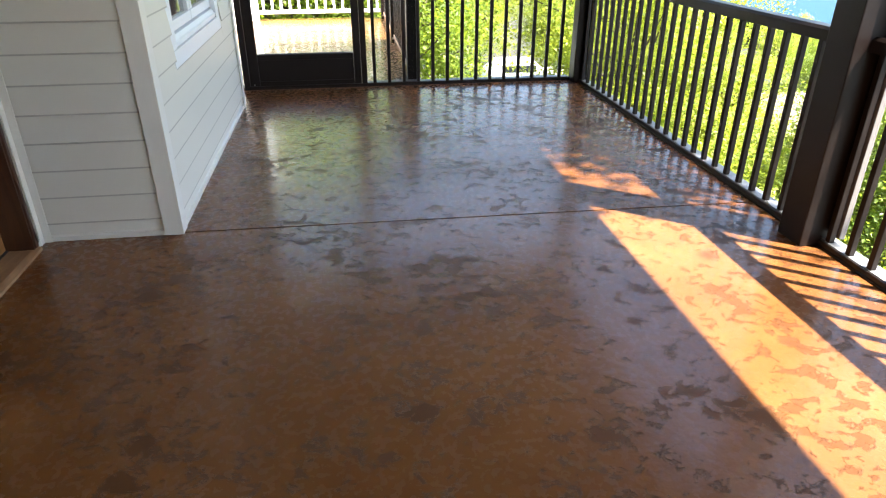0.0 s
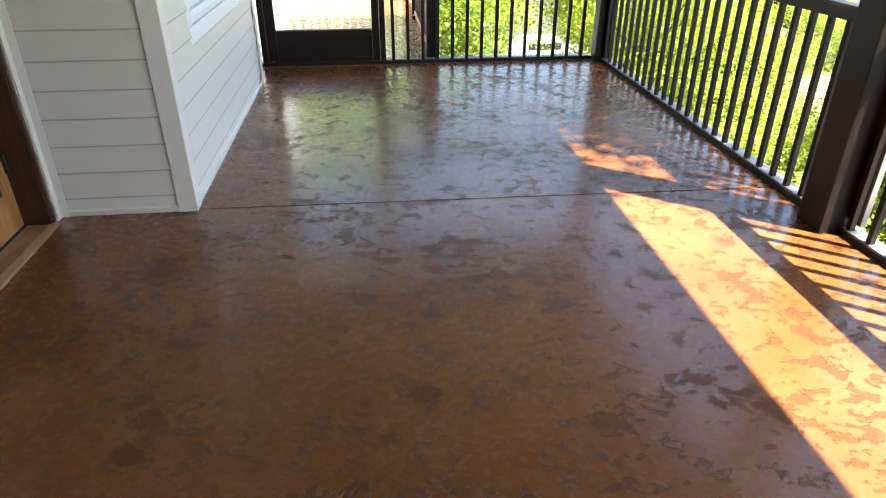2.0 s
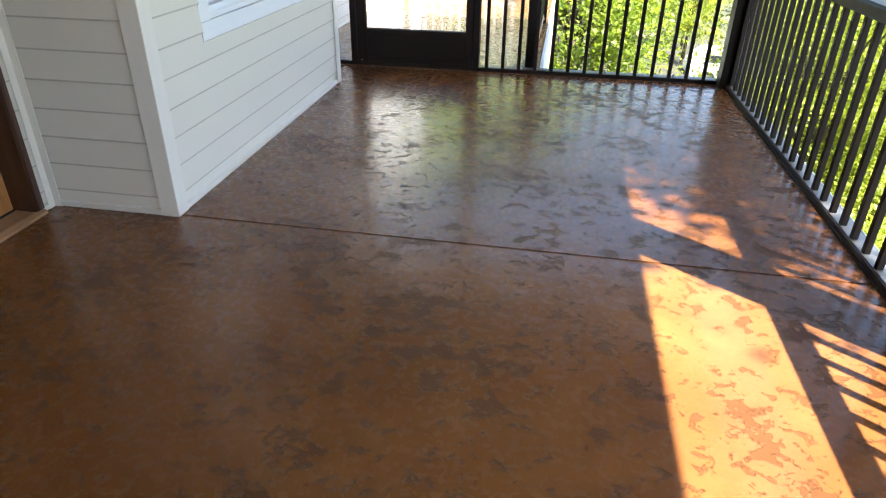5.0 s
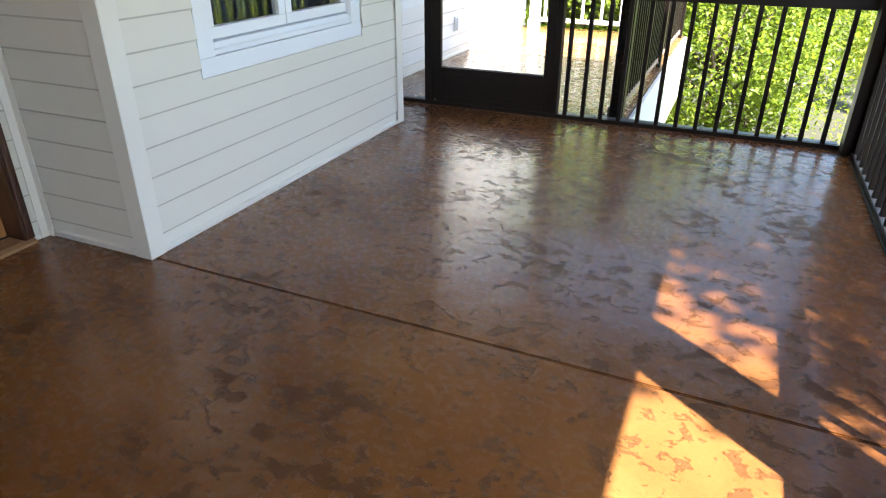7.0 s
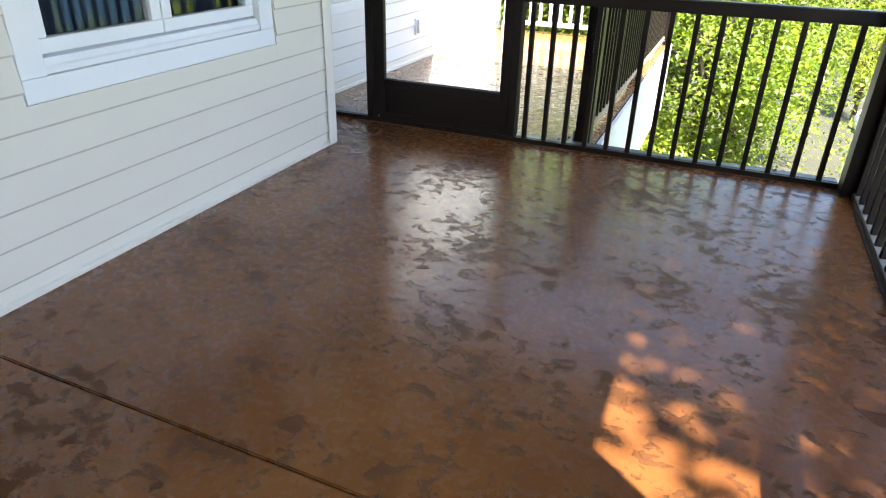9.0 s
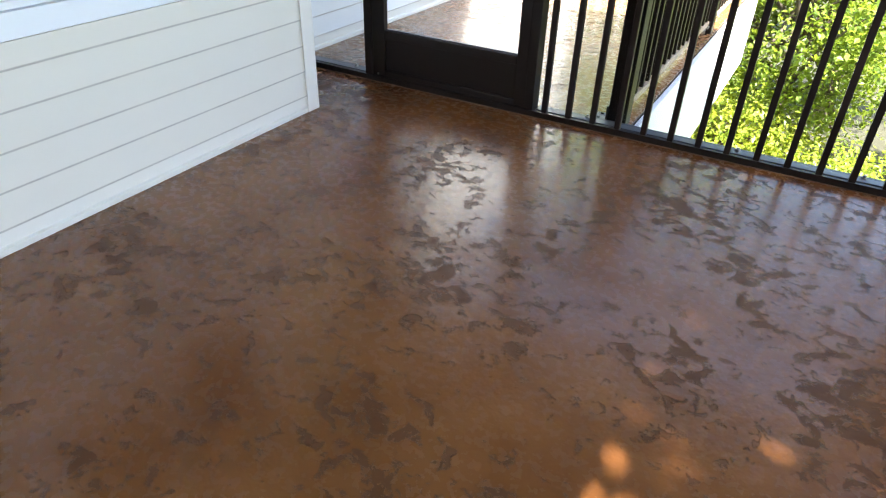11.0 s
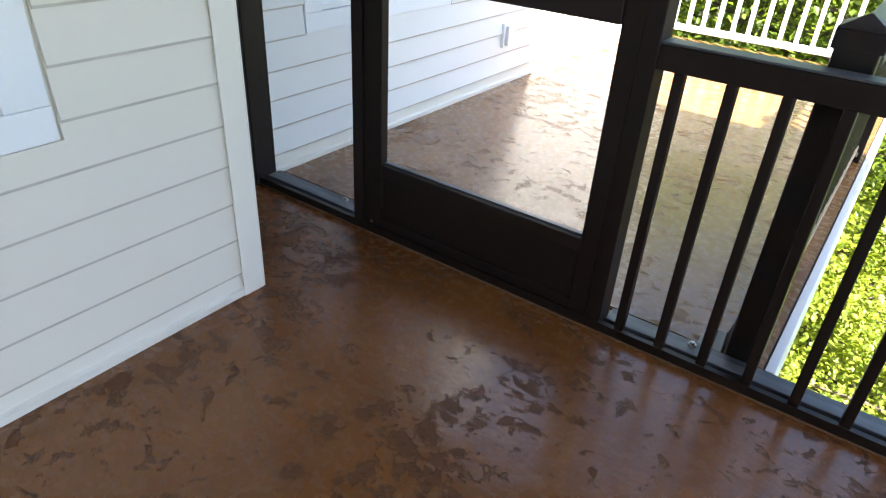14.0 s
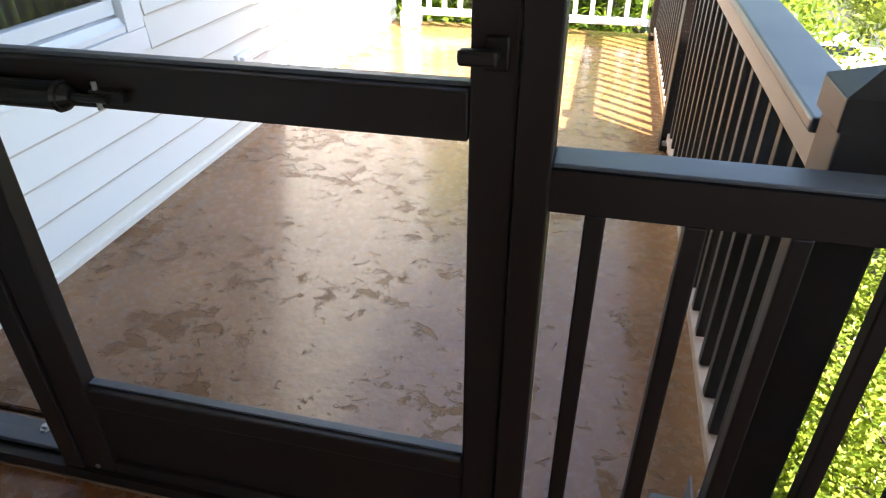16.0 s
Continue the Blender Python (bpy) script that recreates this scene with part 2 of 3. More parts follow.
def slab(parent, y0, y1, x0=HX - 0.12, x1=3.083, material=None):
    bm = bmesh.new()
    top = [bm.verts.new(c) for c in ((x0, y0[0], 0), (x1, y0[1], 0), (x1, y1[1], 0), (x0, y1[0], 0))]
    face = bm.faces.new(top)
    out = bmesh.ops.extrude_face_region(bm, geom=[face])
    bmesh.ops.translate(bm, verts=[v for v in out["geom"] if isinstance(v, bmesh.types.BMVert)], vec=(0, 0, -0.018))
    bmesh.ops.recalc_face_normals(bm, faces=bm.faces)
    edges = [e for e in bm.edges if all(abs(v.co.z) < 1e-6 for v in e.verts)]
    bmesh.ops.bevel(bm, geom=edges, offset=0.004, segments=2, affect="EDGES")
    return part("slab", bm, material or FLOOR, parent)


slab(floor, (-3.38, -3.38), (JOINT + 0.022, JOINT - 0.034))
slab(floor, (JOINT + 0.0275, JOINT - 0.0285), (6.855, 6.855))
deck = part("deck_floor", box(-0.70, 1.573, 6.865, 11.25, -0.25, -0.016, 0), GROOVE)
tagged(deck, "brown stained sealed concrete walkway deck", "floor", kind="structure")
slab(deck, (6.87, 6.87), (11.24, 11.24), -0.66, 1.569, SUNLIT_DECKFLOOR)
fascia = part("deck_fascia", box(1.575, 1.605, 6.9, 11.3, -0.8, -0.02), WHITE)
tagged(fascia, "white vinyl fascia along the deck edge", "fascia", kind="structure")
ledge = part("deck_ledge", box(3.093, 3.12, -3.4, 6.9, -1.0, -0.01), WHITE)
tagged(ledge, "white fascia below the porch railing", "fascia", kind="structure")


SKEW = 0.005


def skewed(ob):
    """Runs an outer deck edge slightly outward along the house."""
    o = origin(ob)
    for v in ob.data.vertices:
        if v.co.x + o.x > 0.9:
            v.co.x += SKEW * (v.co.y + o.y - 6.9)


for ob in (deck, *deck.children, fascia):
    skewed(ob)


def siding_profile(face, out, z, high=None):
    """A lap board: proud at its lower edge, tucked in at the top; a cut board stops at a given height."""
    if high:
        lean = 0.0215 - 0.0125 * high / COURSE
        return [(face, z + 0.011), (face + 0.014 * out, z + 0.011), (face + 0.017 * out, z - 0.005), (face + 0.021 * out, z - 0.005), (face + 0.0215 * out, z + 0.002), (face + lean * out, z + high), (face, z + high)]
    return [(face, z + 0.011), (face + 0.014 * out, z + 0.011), (face + 0.017 * out, z - 0.005), (face + 0.021 * out, z - 0.005), (face + 0.0215 * out, z + 0.002), (face + 0.009 * out, z + COURSE + 0.010), (face, z + COURSE + 0.010)]


def sided_wall(name, axis, face, out, lo, hi, thick, holes=(), material=SIDING, label="", z_top=WALL_TOP):
    """A wall with openings (lo, hi, z0, z1), clad in lap boards, one object a board."""
    bm = bmesh.new()
    inner = face - out * thick
    cuts = sorted({lo, hi, *[h for o in holes for h in o[:2] if lo < h < hi]})
    spans = []
    for a, b in zip(cuts, cuts[1:]):
        here = [(h[2], h[3]) for h in holes if h[0] < (a + b) / 2 < h[1]]
        z = -0.3
        for z0, z1 in sorted(here):
            spans.append((a, b, z, z0))
            z = z1
        spans.append((a, b, z, z_top))
    for a, b, z0, z1 in spans:
        if z1 > z0:
            u = sorted((face, inner))
            box(*((*u, a, b) if axis == "y" else (a, b, *u)), z0, z1, 0, bm)
    wall = part(name, bm, material)
    tagged(wall, label, "wall", kind="structure")
    z = FIRST
    while z < z_top - 0.05:
        a = lo
        pieces = []
        for h in sorted(holes):
            if z + COURSE > h[2] and z < h[3]:
                m = 0.043 if h[2] > 0.1 else 0.0
                pieces.append((a, h[0] - m, None))
                a = h[1] + m
                if 0.02 < h[2] - 0.037 - z < COURSE:
                    pieces.append((h[0] - m, a, h[2] - 0.037 - z))
        pieces.append((a, hi, None))
        for a, b, high in pieces:
            if b - a > 0.01:
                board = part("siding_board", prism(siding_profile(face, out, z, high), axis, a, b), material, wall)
                # The lower lip faces carry the painted lap shadow.
                board.data.materials.append(LAP_SHADE)
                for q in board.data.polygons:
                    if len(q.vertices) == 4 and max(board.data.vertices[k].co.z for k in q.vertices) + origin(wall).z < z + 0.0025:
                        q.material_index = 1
        z += COURSE
    a = lo
    for b, c in [(h[0], h[1]) for h in holes if h[2] < 0.01] + [(hi, hi)]:
        part("starter_strip", prism([(face, 0.002), (face + 0.022 * out, 0.002), (face + 0.022 * out, 0.024), (face + 0.010 * out, 0.030), (face + 0.006 * out, FIRST + 0.009), (face, FIRST + 0.009)], axis, a, b), TRIM, wall)
        a = c
    return wall


W1 = (4.345, 5.655, 0.700, 2.0)
W2 = (7.09, 8.09, 0.622, 2.0)
DOOR = (2.79, 3.725, 0.0, 2.06)
sided_wall("wall_bump_south", "x", BY0 + 0.02, -1, HX + 0.0, BX - 0.022, 0.14, label="cream lap siding wall of the bay facing the camera")
sided_wall("wall_bump_east", "y", BX - 0.02, 1, BY0 + 0.022, BY1 - 0.022, 0.14, [W1], label="cream lap siding wall of the bay with a window")
sided_wall("wall_bump_north", "x", BY1 - 0.02, 1, HX + 0.0, BX - 0.022, 0.14, label="cream lap siding return wall of the bay")
sided_wall("wall_house_west", "y", HX, 1, -3.4, BY0, 0.16, [(DOOR[0] - 0.02, DOOR[1] + 0.02, -0.01, DOOR[3])], label="cream lap siding house wall around the wooden door")
sided_wall("wall_house_deck", "y", HX - 0.033, 1, BY1, 11.3, 0.16, [W2], WHITE_SIDING, label="white lap siding house wall along the deck")
# Unseen wall, added to keep light from the south off the floor.
sided_wall("wall_south", "x", -1.45, 1, HX, 2.86, 0.14, label="unseen cream lap siding wall added to cut light from the south", z_top=2.5)


def corner_post(x, y, sx, sy):
    """An L of two thin vinyl flanges round an outer corner, with a return into the pocket the boards run into."""
    t, w = 0.0045, 0.085
    bm = box(*sorted((x, x - sx * w)), *sorted((y, y - sy * t)), 0.002, WALL_TOP, 0.0015)
    box(*sorted((x, x - sx * t)), *sorted((y - sy * (t + 0.0003), y - sy * w)), 0.002, WALL_TOP, 0.0015, bm)
    o = part("trim", bm, TRIM)
    tagged(o, "cream vinyl outside corner trim", "trim", kind="structure")


corner_post(BX + 0.007, BY0 - 0.007, 1, -1)
corner_post(BX + 0.007, BY1 + 0.007, 1, 1)
bm = box(HX + 0.023, HX + 0.028, BY0 - 0.046, BY0 - 0.0105, 0.002, WALL_TOP, 0.0015)
box(HX + 0.023, HX + 0.060, BY0 - 0.010, BY0 - 0.0055, 0.002, WALL_TOP, 0.0015, bm)
tagged(part("trim", bm, TRIM), "cream vinyl inside corner trim", "trim", kind="structure")

ceiling = part("ceiling", box(HX - 0.2, 3.28, -3.4, 8.12, 2.56, 2.62, 0), CEIL)
tagged(ceiling, "pale painted porch ceiling boards", "ceiling", kind="structure")
eave = part("roof", box(HX - 0.6, 3.30, -3.6, 8.15, 2.625, 2.75, 0), SHINGLE)
tagged(eave, "shingled porch roof", "roof", kind="structure")
edge = part("roof_fascia", box(3.285, 3.315, -3.6, 8.15, 2.45, 2.62, 0), WHITE)
tagged(edge, "white fascia along the eave", "fascia", kind="structure")
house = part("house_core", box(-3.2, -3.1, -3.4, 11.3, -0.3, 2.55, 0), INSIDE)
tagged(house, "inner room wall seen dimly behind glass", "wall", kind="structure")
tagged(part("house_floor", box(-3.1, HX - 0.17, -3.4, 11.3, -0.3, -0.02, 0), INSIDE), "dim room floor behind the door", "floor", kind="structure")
tagged(part("house_roof", box(-3.4, HX - 0.62, -3.6, 11.4, 2.56, 2.8, 0), SHINGLE), "shingled house roof", "roof", kind="structure")


# ---- windows ----
def window(name, x, hole, label, halves, curtain):
    y0, y1, z0, z1 = hole
    w = thing(name, (x, (y0 + y1) / 2, z0), label, "window", kind="structure")
    o, i = x + 0.022, x - 0.06
    part("casing_bottom", prism([(x - 0.03, z0 - 0.035), (o, z0 - 0.035), (o + 0.001, z0 - 0.03), (o - 0.001, z0 + 0.045), (x - 0.03, z0 + 0.05)], "y", y0 - 0.035, y1 + 0.035), WHITE, w)
    part("casing_top", box(x - 0.03, o, y0 - 0.035, y1 + 0.035, z1 - 0.05, z1 + 0.045), WHITE, w)
    for a, b in ((y0 - 0.035, y0 + 0.065), (y1 - 0.065, y1 + 0.035)):
        part("casing_side", box(x - 0.031, o - 0.002, a, b, z0 + 0.046, z1 - 0.051), WHITE, w)
    part("window_sill", prism([(i, z0 + 0.05), (x + 0.012, z0 + 0.05), (x + 0.014, z0 + 0.072), (x + 0.006, z0 + 0.078), (x - 0.004, z0 + 0.10), (i, z0 + 0.108)], "y", y0 + 0.066, y1 - 0.066), WHITE, w)
    edges = np.linspace(y0 + 0.066, y1 - 0.066, halves + 1)
    for a, b in zip(edges, edges[1:]):
        a, b = a + 0.003, b - 0.003
        za, zb = z0 + 0.11, z1 - 0.055
        s = 0.052
        sash = part("sash", box(i, x - 0.012, a, b, za, za + s, 0.004), WHITE, w)
        part("sash_rail", box(i, x - 0.012, a, b, zb - s, zb, 0.004), WHITE, sash)
        part("sash_stile", box(i, x - 0.013, a, a + s, za + s + 0.001, zb - s - 0.001, 0.004), WHITE, sash)
        part("sash_stile", box(i, x - 0.013, b - s, b, za + s + 0.001, zb - s - 0.001, 0.004), WHITE, sash)
        g = part("pane", box(x - 0.042, x - 0.036, a + s, b - s, za + s, zb - s, 0), GLASS, sash)
        g.visible_shadow = False
    # hanging folds behind the glass
    bm = bmesh.new()
    k = 90
    rows = []
    for z in (z0 + 0.02, z1):
        rows.append([bm.verts.new((x - 0.22 + 0.025 * math.sin(j * 1.05) + 0.01 * math.sin(j * 0.37), y0 - 0.05 + (y1 - y0 + 0.1) * j / k, z)) for j in range(k + 1)])
    for j in range(k):
        bm.faces.new((rows[0][j], rows[0][j + 1], rows[1][j + 1], rows[1][j]))
    bmesh.ops.solidify(bm, geom=bm.faces[:], thickness=0.003)
    part("curtain", bm, curtain, w, "gathered curtain behind the glass", smooth=True)
    return w


window("window_1", BX - 0.03, W1, "white double casement window in the cream siding", 2, CURTAIN)
window("window_2", HX - 0.035, W2, "white window in the white deck wall", 1, SHEER)


# ---- wooden door ----
def french_door():
    y0, y1, z1 = DOOR[0], DOOR[1], 2.04
    d = thing("door_1", (HX - 0.1, (y0 + y1) / 2, 0.02), "honey-stained wooden glazed door in a dark frame", "door", kind="structure")
    xa, xb = HX - 0.125, HX - 0.08
    a, b = y0 + 0.014, y1 - 0.014
    st, rows_n, cols_n = 0.086, 3, 3
    part("stile", box(xa, xb, a, a + st, 0.03, z1 - 0.01, 0.004), DOORWOOD, d)
    part("stile", box(xa, xb, b - st, b, 0.03, z1 - 0.01, 0.004), DOORWOOD, d)
    part("bottom_rail", box(xa, xb, a + st, b - st, 0.03, 0.205, 0.004), DOORWOOD, d)
    part("top_rail", box(xa, xb, a + st, b - st, z1 - 0.12, z1 - 0.01, 0.004), DOORWOOD, d)
    ga, gb, za, zb = a + st, b - st, 0.205, z1 - 0.12
    ys, zs = np.linspace(ga, gb, cols_n + 1), np.linspace(za, zb, rows_n + 1)
    for y in ys[1:-1]:
        part("muntin", box(xa + 0.004, xb + 0.002, y - 0.014, y + 0.014, za, zb, 0.005), DARKWOOD, d)
    for z in zs[1:-1]:
        part("muntin", box(xa + 0.003, xb + 0.003, ga, gb, z - 0.014, z + 0.014, 0.005), DARKWOOD, d)
    for u0, u1 in zip(ys, ys[1:]):
        for w0, w1 in zip(zs, zs[1:]):
            g = part("pane", box(xa + 0.018, xa + 0.024, u0, u1, w0, w1, 0), GLASS, d)
            g.visible_shadow = False
    for u0, u1, w0, w1 in ((ga, ga + 0.014, za, zb), (gb - 0.014, gb, za, zb), (ga + 0.0145, gb - 0.0145, za, za + 0.014), (ga + 0.0145, gb - 0.0145, zb - 0.014, zb)):
        part("glazing_bead", box(xb - 0.014, xb + 0.004, u0, u1, w0, w1, 0.004), DARKWOOD, d)
    for y, s in ((y0, 1), (y1, -1)):
        u = sorted((y - s * 0.018, y + s * 0.011))
        part("jamb", box(HX - 0.16, HX + 0.004, *u, 0.0, z1 + 0.02, 0.003), DARKWOOD, d)
        u = sorted((y - s * 0.035, y + s * 0.012))
        part("brick_mould", prism([(HX + 0.004, 0.026), (HX + 0.034, 0.026), (HX + 0.034, z1 + 0.07), (HX + 0.004, z1 + 0.07)], "y", *u), DARKWOOD, d)
        u2 = sorted((y - s * 0.02, y + s * 0.002))
        part("moulding_bead", box(HX + 0.03, HX + 0.043, *u2, 0.028, z1 + 0.06, 0.005), DARKWOOD, d)
    part("head", box(HX - 0.16, HX + 0.034, y0 + 0.012, y1 - 0.012, z1, z1 + 0.068, 0.003), DARKWOOD, d)
    part("threshold", prism([(HX - 0.16, 0.001), (HX + 0.045, 0.001), (HX + 0.045, 0.014), (HX + 0.02, 0.024), (HX - 0.16, 0.026)], "y", y0 - 0.034, y1 + 0.034), SILLWOOD, d)
    part("sweep", box(HX - 0.13, HX - 0.07, a, b, 0.0265, 0.0295, 0), RUBBER, d)
    for z in (0.28, 1.02, 1.78):
        part("hinge", tube((xb + 0.008, y1 - 0.022, z), (xb + 0.008, y1 - 0.022, z + 0.09), 0.008), METAL, d)
    part("knob", tube((xb, a + 0.05, 1.0), (xb + 0.06, a + 0.05, 1.0), 0.012, 0.026), METAL, d)


french_door()


# ---- railings ----
def square_post(x0, x1, y0, y1, z1, label, cap=False, group=""):
    p = thing("railing_post", ((x0 + x1) / 2, (y0 + y1) / 2, 0), label, "post", group)
    part("shaft", box(x0, x1, y0, y1, 0, z1, 0.005), BRONZE, p)
    if cap:
        cx, cy = (x0 + x1) / 2, (y0 + y1) / 2
        h = (x1 - x0) / 2 + 0.008
        bm = box(cx - h, cx + h, cy - h, cy + h, z1 - 0.045, z1 + 0.002, 0.003)
        bmesh.ops.create_cone(bm, cap_ends=True, segments=4, radius1=h * 1.41, radius2=0.004, depth=0.03, matrix=Matrix.Translation((cx, cy, z1 + 0.018)) @ Matrix.Rotation(math.pi / 4, 4, "Z"))
        part("cap", bm, BRONZE, p)
    return p


POSTS = [(-3.22, -3.09), (-0.1, 0.03), (3.302, 3.468), (6.61, 6.744)]
for y0, y1 in POSTS:
    shift = 0.04 if y0 > 6 else 0.0
    q = square_post(2.89 + shift, 3.02 + shift, y0, y1, 2.555, "dark bronze painted full-height porch post", group="porch posts")


def east_rail(y0, y1):
    r = thing("railing", (RX, (y0 + y1) / 2, 0), "dark bronze painted porch railing with square balusters", "railing", "porch railings")
    part("top_rail", prism([(RX - 0.042, 0.852), (RX + 0.042, 0.852), (RX + 0.042, 0.898), (RX + 0.03, 0.91), (RX - 0.03, 0.91), (RX - 0.042, 0.898)], "y", y0, y1), BRONZE, r)
    part("bottom_rail", box(RX - 0.018, RX + 0.03, y0, y1, 0.012, 0.034), LEDGE, r, "pale sill under the balusters")
    part("floor_angle", prism([(RX - 0.034, 0.001), (RX - 0.019, 0.001), (RX - 0.019, 0.030), (RX - 0.025, 0.030), (RX - 0.027, 0.010), (RX - 0.034, 0.008)], "y", y0, y1), BRONZE, r)
    k = int((y1 - y0 - 0.06) / 0.128)
    s = (y1 - y0 - 0.128 * k) / 2
    bars_along("baluster", r, [(RX, y0 + s + 0.128 * j, 0.034) for j in range(k + 1)], lambda p: box(p[0] - 0.0135, p[0] + 0.0135, p[1] - 0.0135, p[1] + 0.0135, 0.034, 0.853, 0.003), BRONZE)
    part("screen", box(RX + 0.036, RX + 0.037, y0, y1, 0.05, 2.33, 0), SCREEN, r, "fine insect screen")
    for y in (y0 - 0.04, y1 - 0.06):
        part("screen_stile", box(RX + 0.022, RX + 0.05, y, y + 0.10, 0.055, 2.33, 0.002), STILE, r, "grey metal screen frame")


for (a, b), (c, d) in zip(POSTS, POSTS[1:]):
    east_rail(b, c)
tagged(part("curb", box(3.036, 3.085, -3.3, 6.86, 0.0, 0.02, 0.004), LEDGE), "pale grey curb ledge outside the railing", "curb", kind="structure")
tagged(part("header_beam", box(2.89, 3.02, -3.3, 6.875, 2.33, 2.554), BRONZE), "dark header beam over the porch railing", "beam", kind="structure")


# ---- screen wall with the door ----
def screen_wall():
    w = thing("screen_wall", (0.8, SY, 0), "dark bronze framed screen wall with railing balusters", "screen wall", kind="structure")
    part("bottom_track", prism([(SY - 0.045, 0.001), (SY + 0.045, 0.001), (SY + 0.045, 0.012), (SY - 0.02, 0.014), (SY - 0.026, 0.034), (SY - 0.045, 0.034)], "x", HX + 0.015, 2.928), BRONZE, w)
    part("sill_ledge", box(HX + 0.015, 0.046, SY + 0.0, SY + 0.07, 0.0145, 0.03), GREY_FACE, w)
    part("sill_ledge", box(1.101, 2.928, SY + 0.0, SY + 0.07, 0.0145, 0.03), GREY_FACE, w)
    for x in (-0.08, 1.37, 2.10, 2.62):
        bolt = part("bolt", tube((x, SY + 0.045, 0.03), (x, SY + 0.045, 0.036), 0.013, 0.012, 12), STEEL, w)
        part("bolt_head", tube((x, SY + 0.045, 0.0362), (x, SY + 0.045, 0.044), 0.008, 0.007, 6), STEEL, bolt)
    part("caulk_line", box(HX + 0.015, 2.928, SY - 0.052, SY - 0.046, 0.0006, 0.005, 0.001), CAULK, w, "thin tan bead of caulk")
    part("wall_stud", box(HX - 0.03, HX + 0.014, SY - 0.06, SY + 0.05, 0, 2.4), BRONZE, w)
    part("door_post", box(0.047, 0.095, SY - 0.04, SY + 0.045, 0.0, 2.4), BRONZE, w)
    part("door_post", box(1.049, 1.097, SY - 0.04, SY + 0.045, 0.0, 2.4), BRONZE, w)
    part("head_beam", box(HX + 0.015, 2.928, SY - 0.05, SY + 0.05, 2.401, 2.555), BRONZE, w)
    part("cross_bar", box(HX + 0.015, 0.046, SY - 0.035, SY + 0.04, 0.86, 0.95), BRONZE, w)
    rail = part("top_rail", prism([(SY - 0.036, 0.838), (SY + 0.026, 0.838), (SY + 0.026, 0.90), (SY - 0.036, 0.90)], "x", 1.098, 2.928), BRONZE, w)
    part("rail_cap", box(1.098, 2.928, SY - 0.030, SY + 0.030, 0.9005, 0.907, 0.002), GREY_FACE, rail, "grey top face")
    bars_along("baluster", w, [(1.161 + 0.1285 * j, SY - 0.025, 0.035) for j in range(14)], lambda p: box(p[0] - 0.014, p[0] + 0.014, p[1] - 0.014, p[1] + 0.014, 0.02, 0.839, 0.003), BRONZE)
    part("screen", box(1.099, 2.928, SY + 0.034, SY + 0.035, 0.035, 2.4, 0), SCREEN, w, "fine insect screen")
    part("screen", box(HX + 0.015, 0.046, SY + 0.034, SY + 0.035, 0.035, 2.4, 0), SCREEN, w, "fine insect screen")


screen_wall()
tagged(part("filler_board", box(HX - 0.012, HX + 0.012, BY1 + 0.03, SY - 0.061, 0.0, 2.4), BRONZE), "dark panel over the wall section beside the screen wall", "board", kind="structure")


